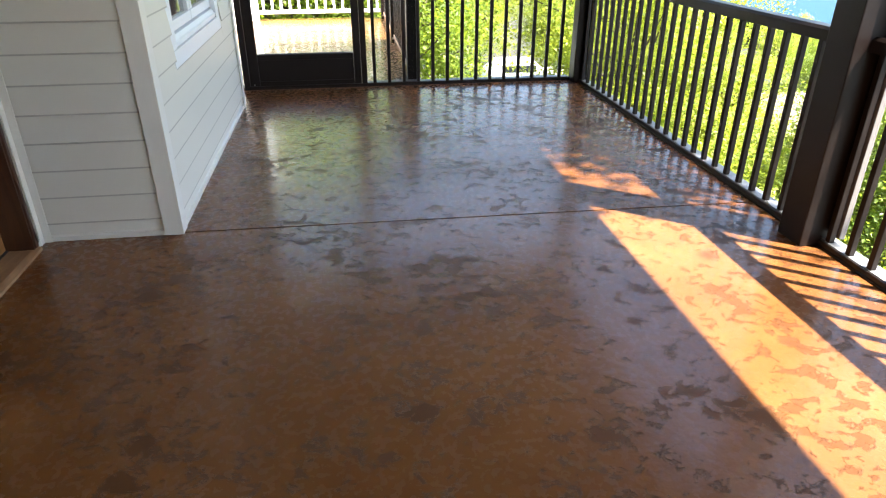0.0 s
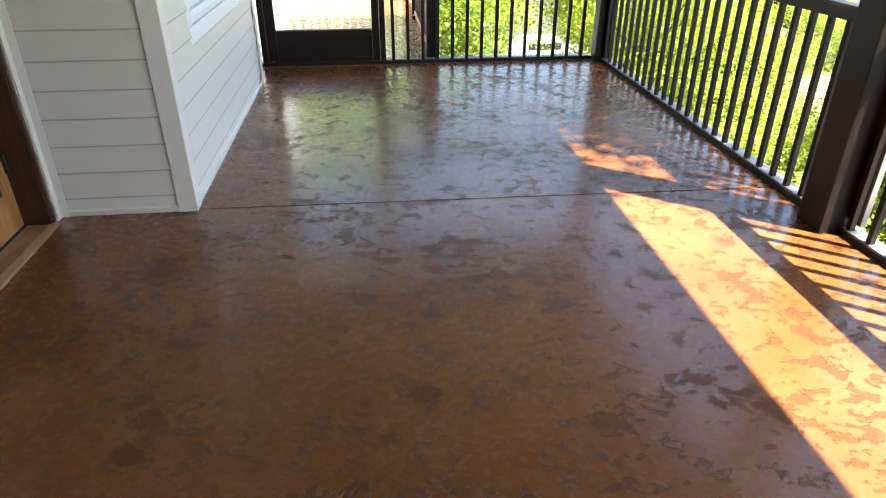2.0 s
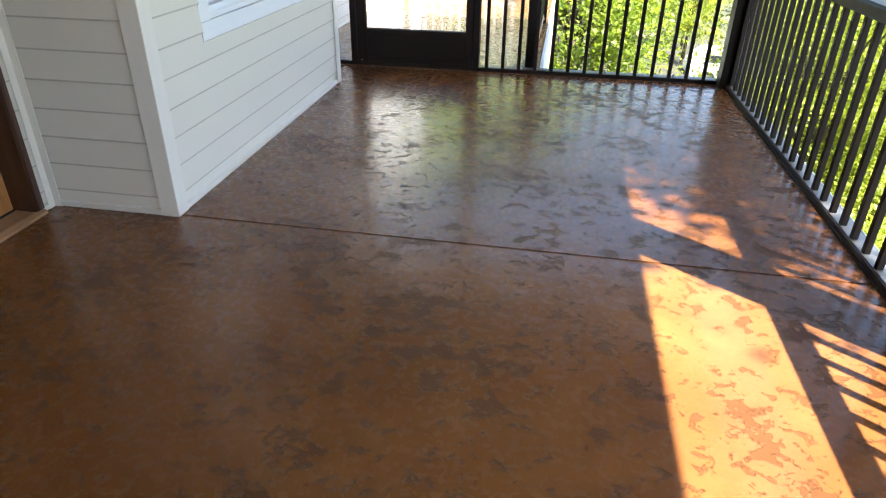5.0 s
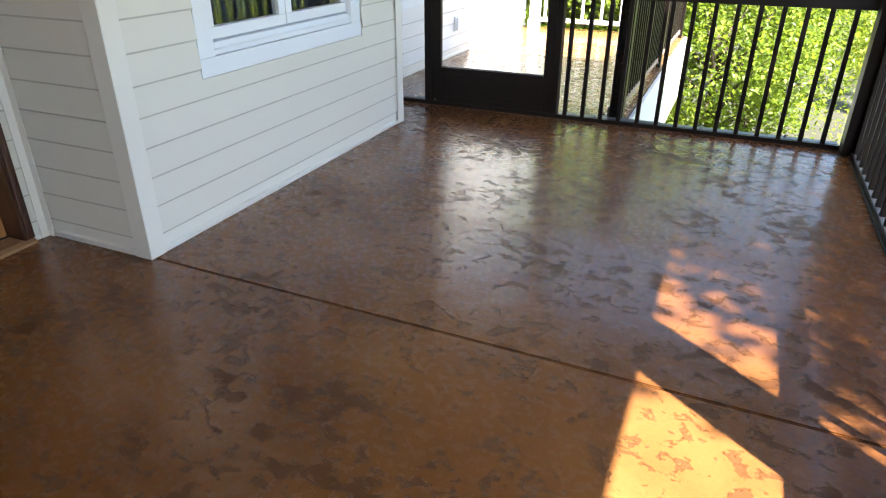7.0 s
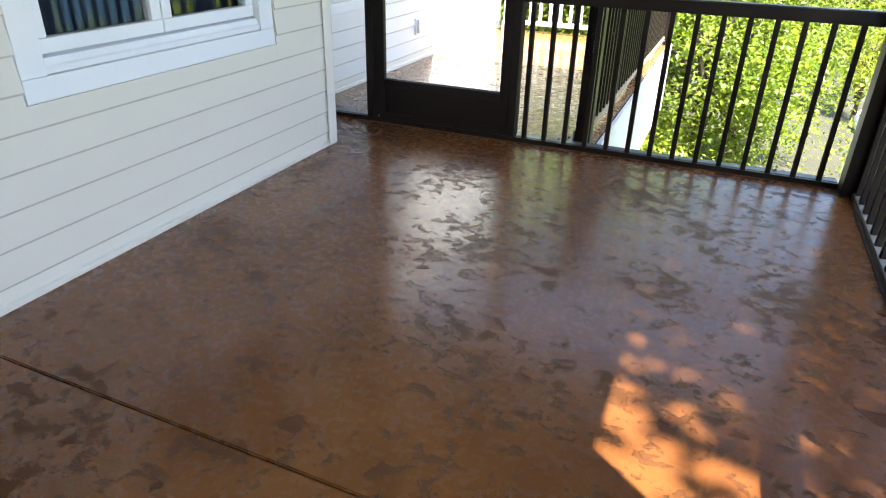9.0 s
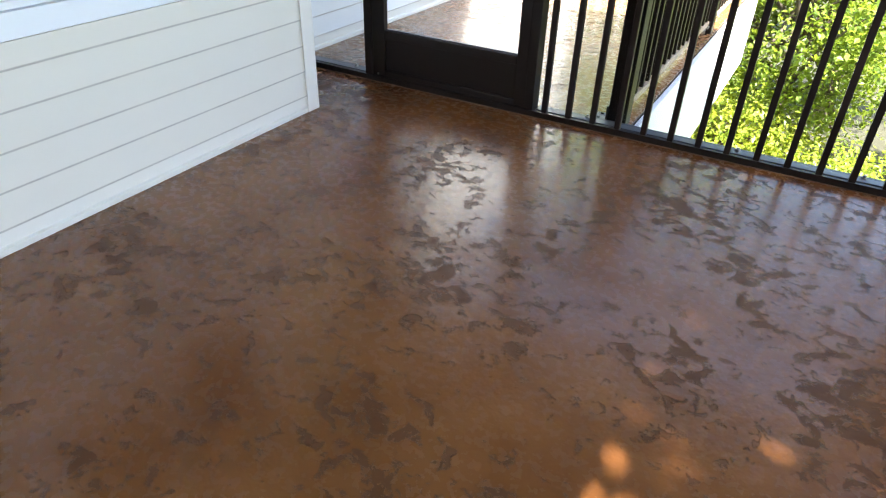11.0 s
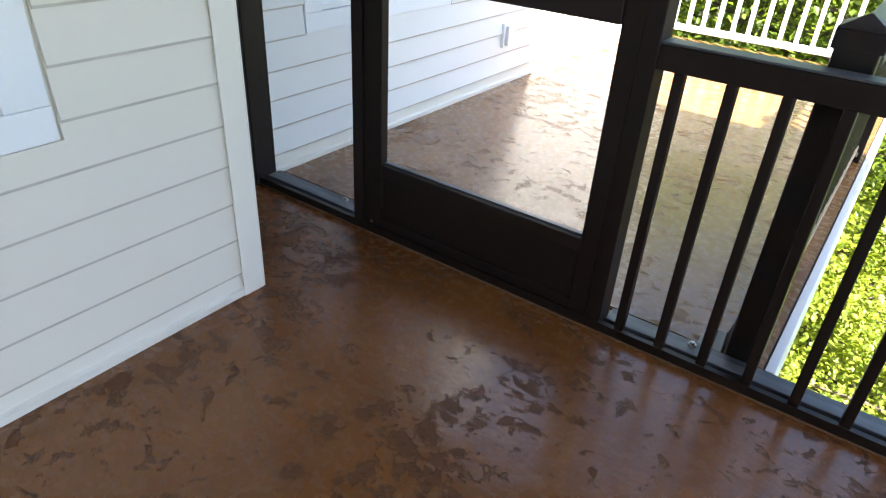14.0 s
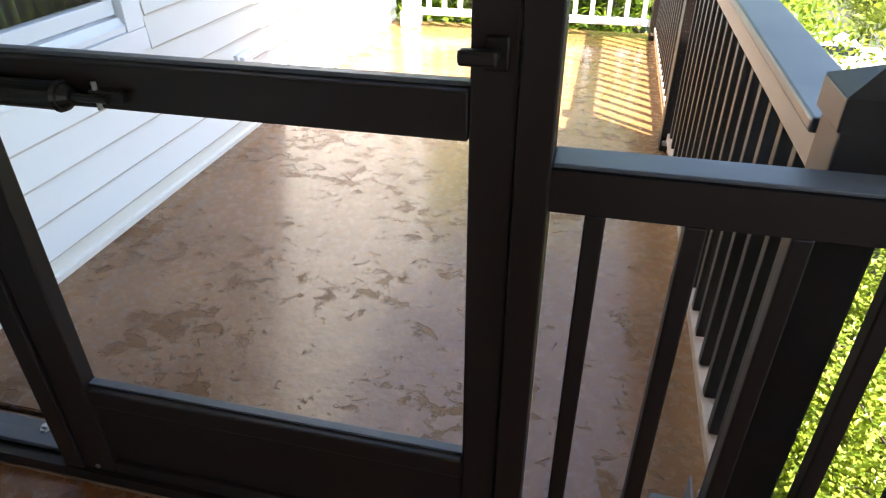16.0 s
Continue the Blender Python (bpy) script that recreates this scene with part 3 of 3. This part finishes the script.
def screen_door():
    d = thing("door_2", (0.57, SY, 0.02), "dark bronze screen door with a solid kick panel", "door", kind="structure")
    ya, yb = SY - 0.032, SY + 0.005
    L, R = 0.098, 1.047
    part("stile", box(L, 0.179, ya, yb, 0.03, 2.05, 0.004), BRONZE, d)
    part("stile", box(0.985, R, ya, yb, 0.03, 2.05, 0.004), BRONZE, d)
    part("kick_panel", box(0.180, 0.984, ya + 0.012, yb - 0.01, 0.045, 0.247, 0.002), BRONZE, d)
    part("panel_rail", box(0.180, 0.984, ya, yb, 0.2475, 0.293, 0.004), BRONZE, d)
    part("bottom_rail", box(0.180, 0.984, ya, yb, 0.03, 0.07, 0.004), BRONZE, d)
    mid = part("mid_rail", box(0.180, 0.984, ya, yb, 0.925, 0.995, 0.004), BRONZE, d)
    part("rail_edge", box(0.180, 0.984, yb - 0.02, yb - 0.002, 0.9955, 1.002, 0.001), GREY_FACE, mid)
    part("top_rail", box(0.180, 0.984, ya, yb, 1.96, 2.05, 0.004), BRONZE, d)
    part("edge_bead", box(0.180, 0.984, yb - 0.02, yb - 0.002, 0.2935, 0.299, 0.001), GREY_FACE, d)
    part("screen", box(0.180, 0.984, SY + 0.0, SY + 0.001, 1.0, 1.96, 0), SCREEN, d, "fine insect screen")
    part("sweep", box(0.1, 1.045, ya + 0.006, yb - 0.006, 0.015, 0.0295, 0), RUBBER, d)
    closer = part("door_closer", tube((0.103, ya - 0.024, 0.95), (0.393, ya - 0.024, 0.95), 0.021, seg=20), METAL, d, "black pneumatic closer tube")
    part("closer_rod", tube((0.393, ya - 0.024, 0.95), (0.463, ya - 0.024, 0.95), 0.006), METAL, closer)
    part("closer_bracket", box(0.428, 0.483, ya - 0.02, ya - 0.001, 0.942, 0.96, 0.002), METAL, closer)
    part("closer_collar", tube((0.385, ya - 0.024, 0.95), (0.405, ya - 0.024, 0.95), 0.024, 0.012, 16), METAL, closer)
    part("closer_pin", tube((0.438, ya - 0.014, 0.93), (0.438, ya - 0.014, 0.972), 0.004, seg=8), STEEL, closer)
    handle = part("latch", box(1.005, 1.035, ya - 0.010, ya, 1.025, 1.068, 0.003), METAL, d)
    part("latch_lever", box(0.975, 1.025, ya - 0.036, ya - 0.018, 1.036, 1.056, 0.005), METAL, handle)
    part("latch_neck", tube((1.018, ya - 0.02, 1.046), (1.018, ya - 0.008, 1.046), 0.007), METAL, handle)
    part("screw", tube((0.133, ya - 0.003, 0.045), (0.133, ya, 0.045), 0.006), STEEL, d)


screen_door()


# ---- walkway deck ----
for y in (6.885, 9.02, 11.08):
    px = DX + SKEW * (y - 6.9)
    square_post(px - 0.048, px + 0.048, y - 0.048, y + 0.048, 0.985, "dark bronze square deck railing post with pyramid cap", True, "deck posts")


def deck_rail(y0, y1):
    r = thing("railing", (DX, (y0 + y1) / 2, 0), "deck railing with dark balusters and a grey cap", "railing", "deck railings")
    part("top_rail", box(DX - 0.035, DX + 0.035, y0, y1, 0.83, 0.895), BEIGE, r, "beige side of the rail")
    part("rail_cap", box(DX - 0.055, DX + 0.055, y0, y1, 0.8955, 0.92, 0.006), GREY_FACE, r)
    part("bottom_rail", box(DX - 0.022, DX + 0.022, y0, y1, 0.06, 0.095), BEIGE, r)
    k = int((y1 - y0 - 0.05) / 0.12)
    s = (y1 - y0 - 0.12 * k) / 2
    bars_along("baluster", r, [(DX + SKEW * (y0 + s + 0.12 * j - 6.9), y0 + s + 0.12 * j, 0.095) for j in range(k + 1)], lambda p: box(p[0] - 0.015, p[0] + 0.015, p[1] - 0.015, p[1] + 0.015, 0.095, 0.831, 0.003), BRONZE)
    for y in (y0 + 0.012, y1 - 0.012):
        part("bracket", box(DX - 0.04, DX + 0.03, y - 0.012, y + 0.012, 0.04, 0.0595, 0.002), STEEL, r)
        part("bracket_leg", box(DX - 0.01, DX + 0.01, y - 0.01, y + 0.01, 0.0, 0.0395, 0.002), STEEL, r)
    for ob in r.children:
        if not ob.name.startswith("baluster"):
            skewed(ob)


foot = thing("bracket", (DX - 0.1, 6.9, 0), "pale steel foot bracket bolted beside the deck post", "bracket")
part("base_plate", box(DX - 0.135, DX - 0.058, 6.86, 6.975, 0.0005, 0.007, 0.002), BRACKET, foot)
part("upright", box(DX - 0.064, DX - 0.058, 6.86, 6.975, 0.0075, 0.085, 0.002), BRACKET, foot)
for y in (6.885, 6.95):
    part("bolt", tube((DX - 0.105, y, 0.007), (DX - 0.105, y, 0.016), 0.009, 0.008, 6), METAL, foot)
deck_rail(6.941, 8.964)
deck_rail(9.076, 11.024)


def white_rail():
    y = 11.08
    r = thing("railing", (0.6, y, 0), "white vinyl railing across the sunlit deck end", "railing")
    part("top_rail", box(-0.27, DX - 0.032, y - 0.035, y + 0.035, 0.85, 0.92, 0.008), WHITE, r)
    part("bottom_rail", box(-0.27, DX - 0.032, y - 0.025, y + 0.025, 0.09, 0.14, 0.005), WHITE, r)
    bars_along("baluster", r, [(-0.2 + 0.125 * j, y, 0.14) for j in range(14)], lambda p: box(p[0] - 0.016, p[0] + 0.016, y - 0.016, y + 0.016, 0.141, 0.849, 0.003), WHITE)
    c = thing("porch_column", (-0.34, y, 0), "white square vinyl column at the deck end", "column")
    part("shaft", box(-0.40, -0.275, y - 0.062, y + 0.062, 0.12, 2.5, 0.004), WHITE, c)
    part("base_trim", box(-0.415, -0.272, y - 0.075, y + 0.075, 0, 0.12, 0.006), WHITE, c)


white_rail()


def wall_outlet():
    o = thing("outlet_cover", (HX, 8.87, 0.25), "grey weatherproof outlet cover on the white siding", "outlet")
    part("plate", box(HX - 0.02, HX + 0.004, 8.70, 8.84, 0.255, 0.40), WHITE, o)
    flap = part("flap", box(HX + 0.0045, HX + 0.03, 8.715, 8.80, 0.268, 0.39, 0.006), WHITE, o)
    part("gasket", box(HX + 0.0045, HX + 0.012, 8.803, 8.822, 0.275, 0.385, 0.002), RUBBER, flap)


wall_outlet()


# ---- ground, lake, distance ----
def ground_height(x, y):
    d = max(0.0, x - 4) * 0.9 + max(0.0, y - 12) * 0.35
    return -4.3 - min(18.0, 0.16 * d) + 0.25 * noise.noise((x * 0.15, y * 0.15, 0))


def ground_sheet():
    bm = bmesh.new()
    xs = [-900, -300, -120, -60, -40, -30, -20, *range(-14, 62, 4), 70, 90, 120, 200, 500, 1500]
    ys = [-900, -300, -120, -60, -40, -28, -20, *range(-14, 62, 4), 70, 90, 130, 200, 500, 1500]
    grid = [[bm.verts.new((x, y, ground_height(x, y))) for x in xs] for y in ys]
    for r0, r1 in zip(grid, grid[1:]):
        for j in range(len(xs) - 1):
            bm.faces.new((r0[j], r0[j + 1], r1[j + 1], r1[j]))
    g = part("ground", bm, SOIL, smooth=True)
    tagged(g, "shaded earth and undergrowth sloping to the lake", "ground", kind="structure")


ground_sheet()
bm = bmesh.new()
vs = [bm.verts.new(c) for c in ((75, -1500, -15.8), (1490, -1500, -15.8), (1490, 1490, -15.8), (75, 1490, -15.8))]
bm.faces.new(vs)
tagged(part("water", bm, WATER), "calm blue lake in the distance", "lake", kind="structure")


# ---- trees ----
def leaf_crown(seed, radii, clumps, per, leaf, low=-0.9):
    """Many small folded leaves in drooping clumps over an uneven ellipsoid."""
    rng = np.random.default_rng(seed)
    u = rng.normal(size=(clumps, 3))
    u /= np.linalg.norm(u, axis=1)[:, None]
    r = (0.45 + 0.6 * rng.random(clumps) ** 0.6) * (0.85 + 0.3 * np.sin(3 * u[:, 0] + seed) * np.cos(4 * u[:, 2]))
    centres = u * r[:, None] * np.array(radii)
    centres = centres[u[:, 2] > low]
    n = len(centres) * per
    spread = np.array([0.29, 0.29, 0.17]) * (min(radii) / 2.2) ** 0.5
    c = np.repeat(centres, per, 0) + rng.normal(size=(n, 3)) * spread
    yaw, tilt, size = rng.random(n) * 2 * math.pi, rng.normal(-0.45, 0.45, n), leaf * (0.7 + 0.6 * rng.random(n))
    ahead = np.stack([np.cos(yaw) * np.cos(tilt), np.sin(yaw) * np.cos(tilt), np.sin(tilt)], 1)
    side = np.stack([-np.sin(yaw), np.cos(yaw), rng.normal(0, 0.3, n)], 1)
    side /= np.linalg.norm(side, axis=1)[:, None]
    up = np.cross(ahead, side)
    s = size[:, None]
    verts = np.stack([c, c + ahead * s * 0.45 + side * s * 0.34 + up * s * 0.10, c + ahead * s, c + ahead * s * 0.45 - side * s * 0.34 + up * s * 0.10], 1).reshape(-1, 3)
    base = (np.arange(n) * 4)[:, None]
    faces = np.concatenate([base + [0, 1, 2], base + [0, 2, 3]])
    me = bpy.data.meshes.new("crown")
    me.from_pydata(verts.tolist(), [], faces.tolist())
    return me, centres


def tree(seed, crown_at, radii, clumps, per, leaf, material, foot, label, low=-0.9):
    """A tapered trunk with limbs to the clumps, and a crown of leaves, at the origin."""
    t = thing("tree", (0, 0, 0), label, "tree", "trees round the house")
    me, centres = leaf_crown(seed, radii, clumps, per, leaf, low)
    me.materials.append(material)
    crown = new("crown", me)
    crown.parent, crown.location = t, crown_at
    rng = random.Random(seed)
    top = Vector(crown_at)
    bm, a = bmesh.new(), Vector(foot)
    for j in range(5):
        b = Vector(foot).lerp(top, (j + 1) / 5) + Vector((rng.uniform(-0.1, 0.1), rng.uniform(-0.1, 0.1), 0))
        tube(a, b, 0.19 * (1 - j * 0.17), 0.19 * (1 - (j + 1) * 0.17), 10, bm)
        a = b
    part("trunk", bm, BARK, t, smooth=True)
    bm = bmesh.new()
    for c in centres[:: max(1, len(centres) // 26)]:
        c = Vector(c) + top
        s = Vector(foot).lerp(top, rng.uniform(0.55, 0.98))
        m = s.lerp(c, 0.5) + Vector((0, 0, 0.25))
        tube(s, m, 0.05, 0.03, 6, bm)
        tube(m, c, 0.03, 0.008, 6, bm)
    part("limbs", bm, BARK, t, smooth=True)
    return t


KINDS = [
    tree(11, (0, 0, 4.6), (2.5, 2.5, 3.9), 230, 130, 0.098, LEAF_A, (0.2, 0.1, -0.6), "leafy tree with sunlit yellow-green foliage"),
    tree(23, (0, 0, 4.2), (2.8, 2.6, 3.5), 230, 130, 0.098, LEAF_B, (0, 0, -0.6), "leafy tree with deep green foliage"),
    tree(37, (0, 0, 1.2), (1.9, 1.9, 1.3), 150, 220, 0.064, LEAF_A, (0, 0, -0.6), "broad low bush of yellow-green leaves"),
]
GROVE = [  # kind, x, y, scale, turn, lift
    (0, 6.0, 12.7, 0.70, 20, 0.0), (1, 9.4, 10.0, 0.62, 120, 0.0), (1, 2.0, 15.6, 0.95, 60, 0), (0, 7.4, 16.4, 0.95, 200, 0), (0, 9.4, 14.8, 0.58, 290, 0),
    (1, 10.0, 20.5, 0.9, 15, 0), (0, 15.8, 17.0, 0.5, 100, 0), (1, 3.0, 22.5, 1.25, 140, 0), (1, -0.2, 17.0, 1.2, 230, 0), (1, -4.2, 18.5, 1.5, 310, 0), (1, -1.5, 23.5, 1.7, 45, 0),
    (1, 9.3, 8.2, 0.72, 160, -0.2), (1, 12.6, 10.6, 0.78, 30, -0.2), (1, 15.6, 13.8, 0.85, 250, 0), (1, 12.4, 5.6, 0.72, 80, -0.3), (1, 17.8, 9.2, 0.75, 190, 0), (0, 20.5, 14.5, 0.9, 350, 0), (1, 19.0, 20.5, 0.6, 70, 0),
    (1, 24.0, 8.0, 0.8, 210, 0), (0, 26.5, 18.0, 0.95, 130, 0), (1, 31.0, 25.0, 1.1, 10, 0), (1, 22.0, 28.0, 0.62, 270, 0), (0, 15.0, 28.0, 0.8, 170, 0), (1, 9.5, 2.0, 0.7, 300, -0.3), (1, 14.5, 0.5, 0.75, 40, 0),
    (2, 4.5, 9.7, 0.95, 0, -0.2), (2, 5.4, 8.6, 1.05, 80, -0.2), (2, 3.4, 11.6, 0.9, 200, 0), (2, 6.6, 6.2, 1.0, 140, -0.3), (2, 8.6, 14.0, 1.2, 300, 0), (2, 1.4, 13.6, 1.1, 20, 0), (2, -1.4, 14.2, 1.2, 260, 0), (2, 6.4, 3.4, 0.9, 330, -0.3), (2, 11.0, 7.0, 1.1, 50, 0), (2, 6.5, 9.6, 1.1, 110, -0.2), (2, 7.8, 11.3, 1.2, 170, 0),
]
rng = random.Random(5)
for j in range(16):  # the slope down to the lake
    far, way = rng.uniform(32, 85), radians(rng.uniform(2, 62))
    GROVE.append((rng.choice((0, 0, 1)), 1 + far * math.sin(way), 1 + far * math.cos(way), rng.uniform(0.55, 0.75), rng.uniform(0, 360), 0))
used = set()
for kind, x, y, s, turn, lift in GROVE:
    m = pose(x, y, ground_height(x, y) + lift, 0, 0, turn)
    t = KINDS[kind] if kind not in used else copy_thing(KINDS[kind], m)
    used.add(kind)
    t.matrix_basis = m @ Matrix.Diagonal((s, s, s, 1))

shade_tree = tree(51, (-1.6, -0.2, 11.4), (1.9, 2.25, 1.7), 200, 64, 0.115, LEAF_B, (0, 0, -0.6), "tall leafy tree shading the porch")
shade_tree.matrix_basis = pose(7.8, 3.68, ground_height(7.8, 3.68))


# ---- neighbours ----
def neighbour_house(x, y, z, w, d, h, roof_h, wall_mat, label):
    t = thing("house", (x, y, z), label, "house")
    part("wall", box(x - w / 2, x + w / 2, y - d / 2, y + d / 2, z - 1, z + h, 0), wall_mat, t)
    part("roof", prism([(y - d / 2 - 0.4, z + h), (y + d / 2 + 0.4, z + h), (y, z + h + roof_h)], "x", x - w / 2 - 0.3, x + w / 2 + 0.3), SHINGLE, t)
    for j in range(3):
        cx = x - w / 2 + w * (j + 0.5) / 3
        win = part("window", box(cx - 0.55, cx + 0.55, y - d / 2 - 0.03, y - d / 2 + 0.01, z + 0.8, z + 2.0), WHITE, t)
        part("pane", box(cx - 0.46, cx + 0.46, y - d / 2 - 0.036, y - d / 2 - 0.031, z + 0.9, z + 1.9, 0), DARKGLASS, win)


neighbour_house(15.5, 22.5, -8.6, 7, 6, 2.7, 1.6, WHITE_SIDING, "white neighbouring house with a brown shingle roof")
neighbour_house(25.0, 12.5, -10.2, 7, 6, 2.7, 1.7, SIDING, "cream neighbouring house with a brown shingle roof")


def parked_car(x, y, z):
    c = thing("car", (x, y, z), "white parked car among the trees", "car")
    bm = prism([(-2.1, 0.35), (2.1, 0.35), (2.15, 0.75), (1.9, 0.95), (0.9, 1.0), (0.3, 1.45), (-1.5, 1.48), (-2.05, 1.0), (-2.15, 0.7)], "y", -0.85, 0.85)
    bmesh.ops.bevel(bm, geom=bm.edges[:], offset=0.06, segments=2, affect="EDGES")
    bmesh.ops.translate(bm, verts=bm.verts, vec=(x, y, z))
    part("body", bm, CARWHITE, c)
    part("side_window", box(x - 1.35, x + 0.25, y - 0.862, y - 0.842, z + 1.05, z + 1.36, 0.008), DARKGLASS, c)
    for dx in (-1.3, 1.3):
        for dy in (-0.75, 0.75):
            w = part("wheel", tube((x + dx, y + dy - 0.11, z + 0.33), (x + dx, y + dy + 0.11, z + 0.33), 0.33, seg=24), RUBBER, c)
            part("rim", tube((x + dx, y + dy - 0.115, z + 0.33), (x + dx, y + dy + 0.115, z + 0.33), 0.2, seg=20), STEEL, w)


parked_car(9.7, 32.6, ground_height(9.7, 32.6) - 0.02)
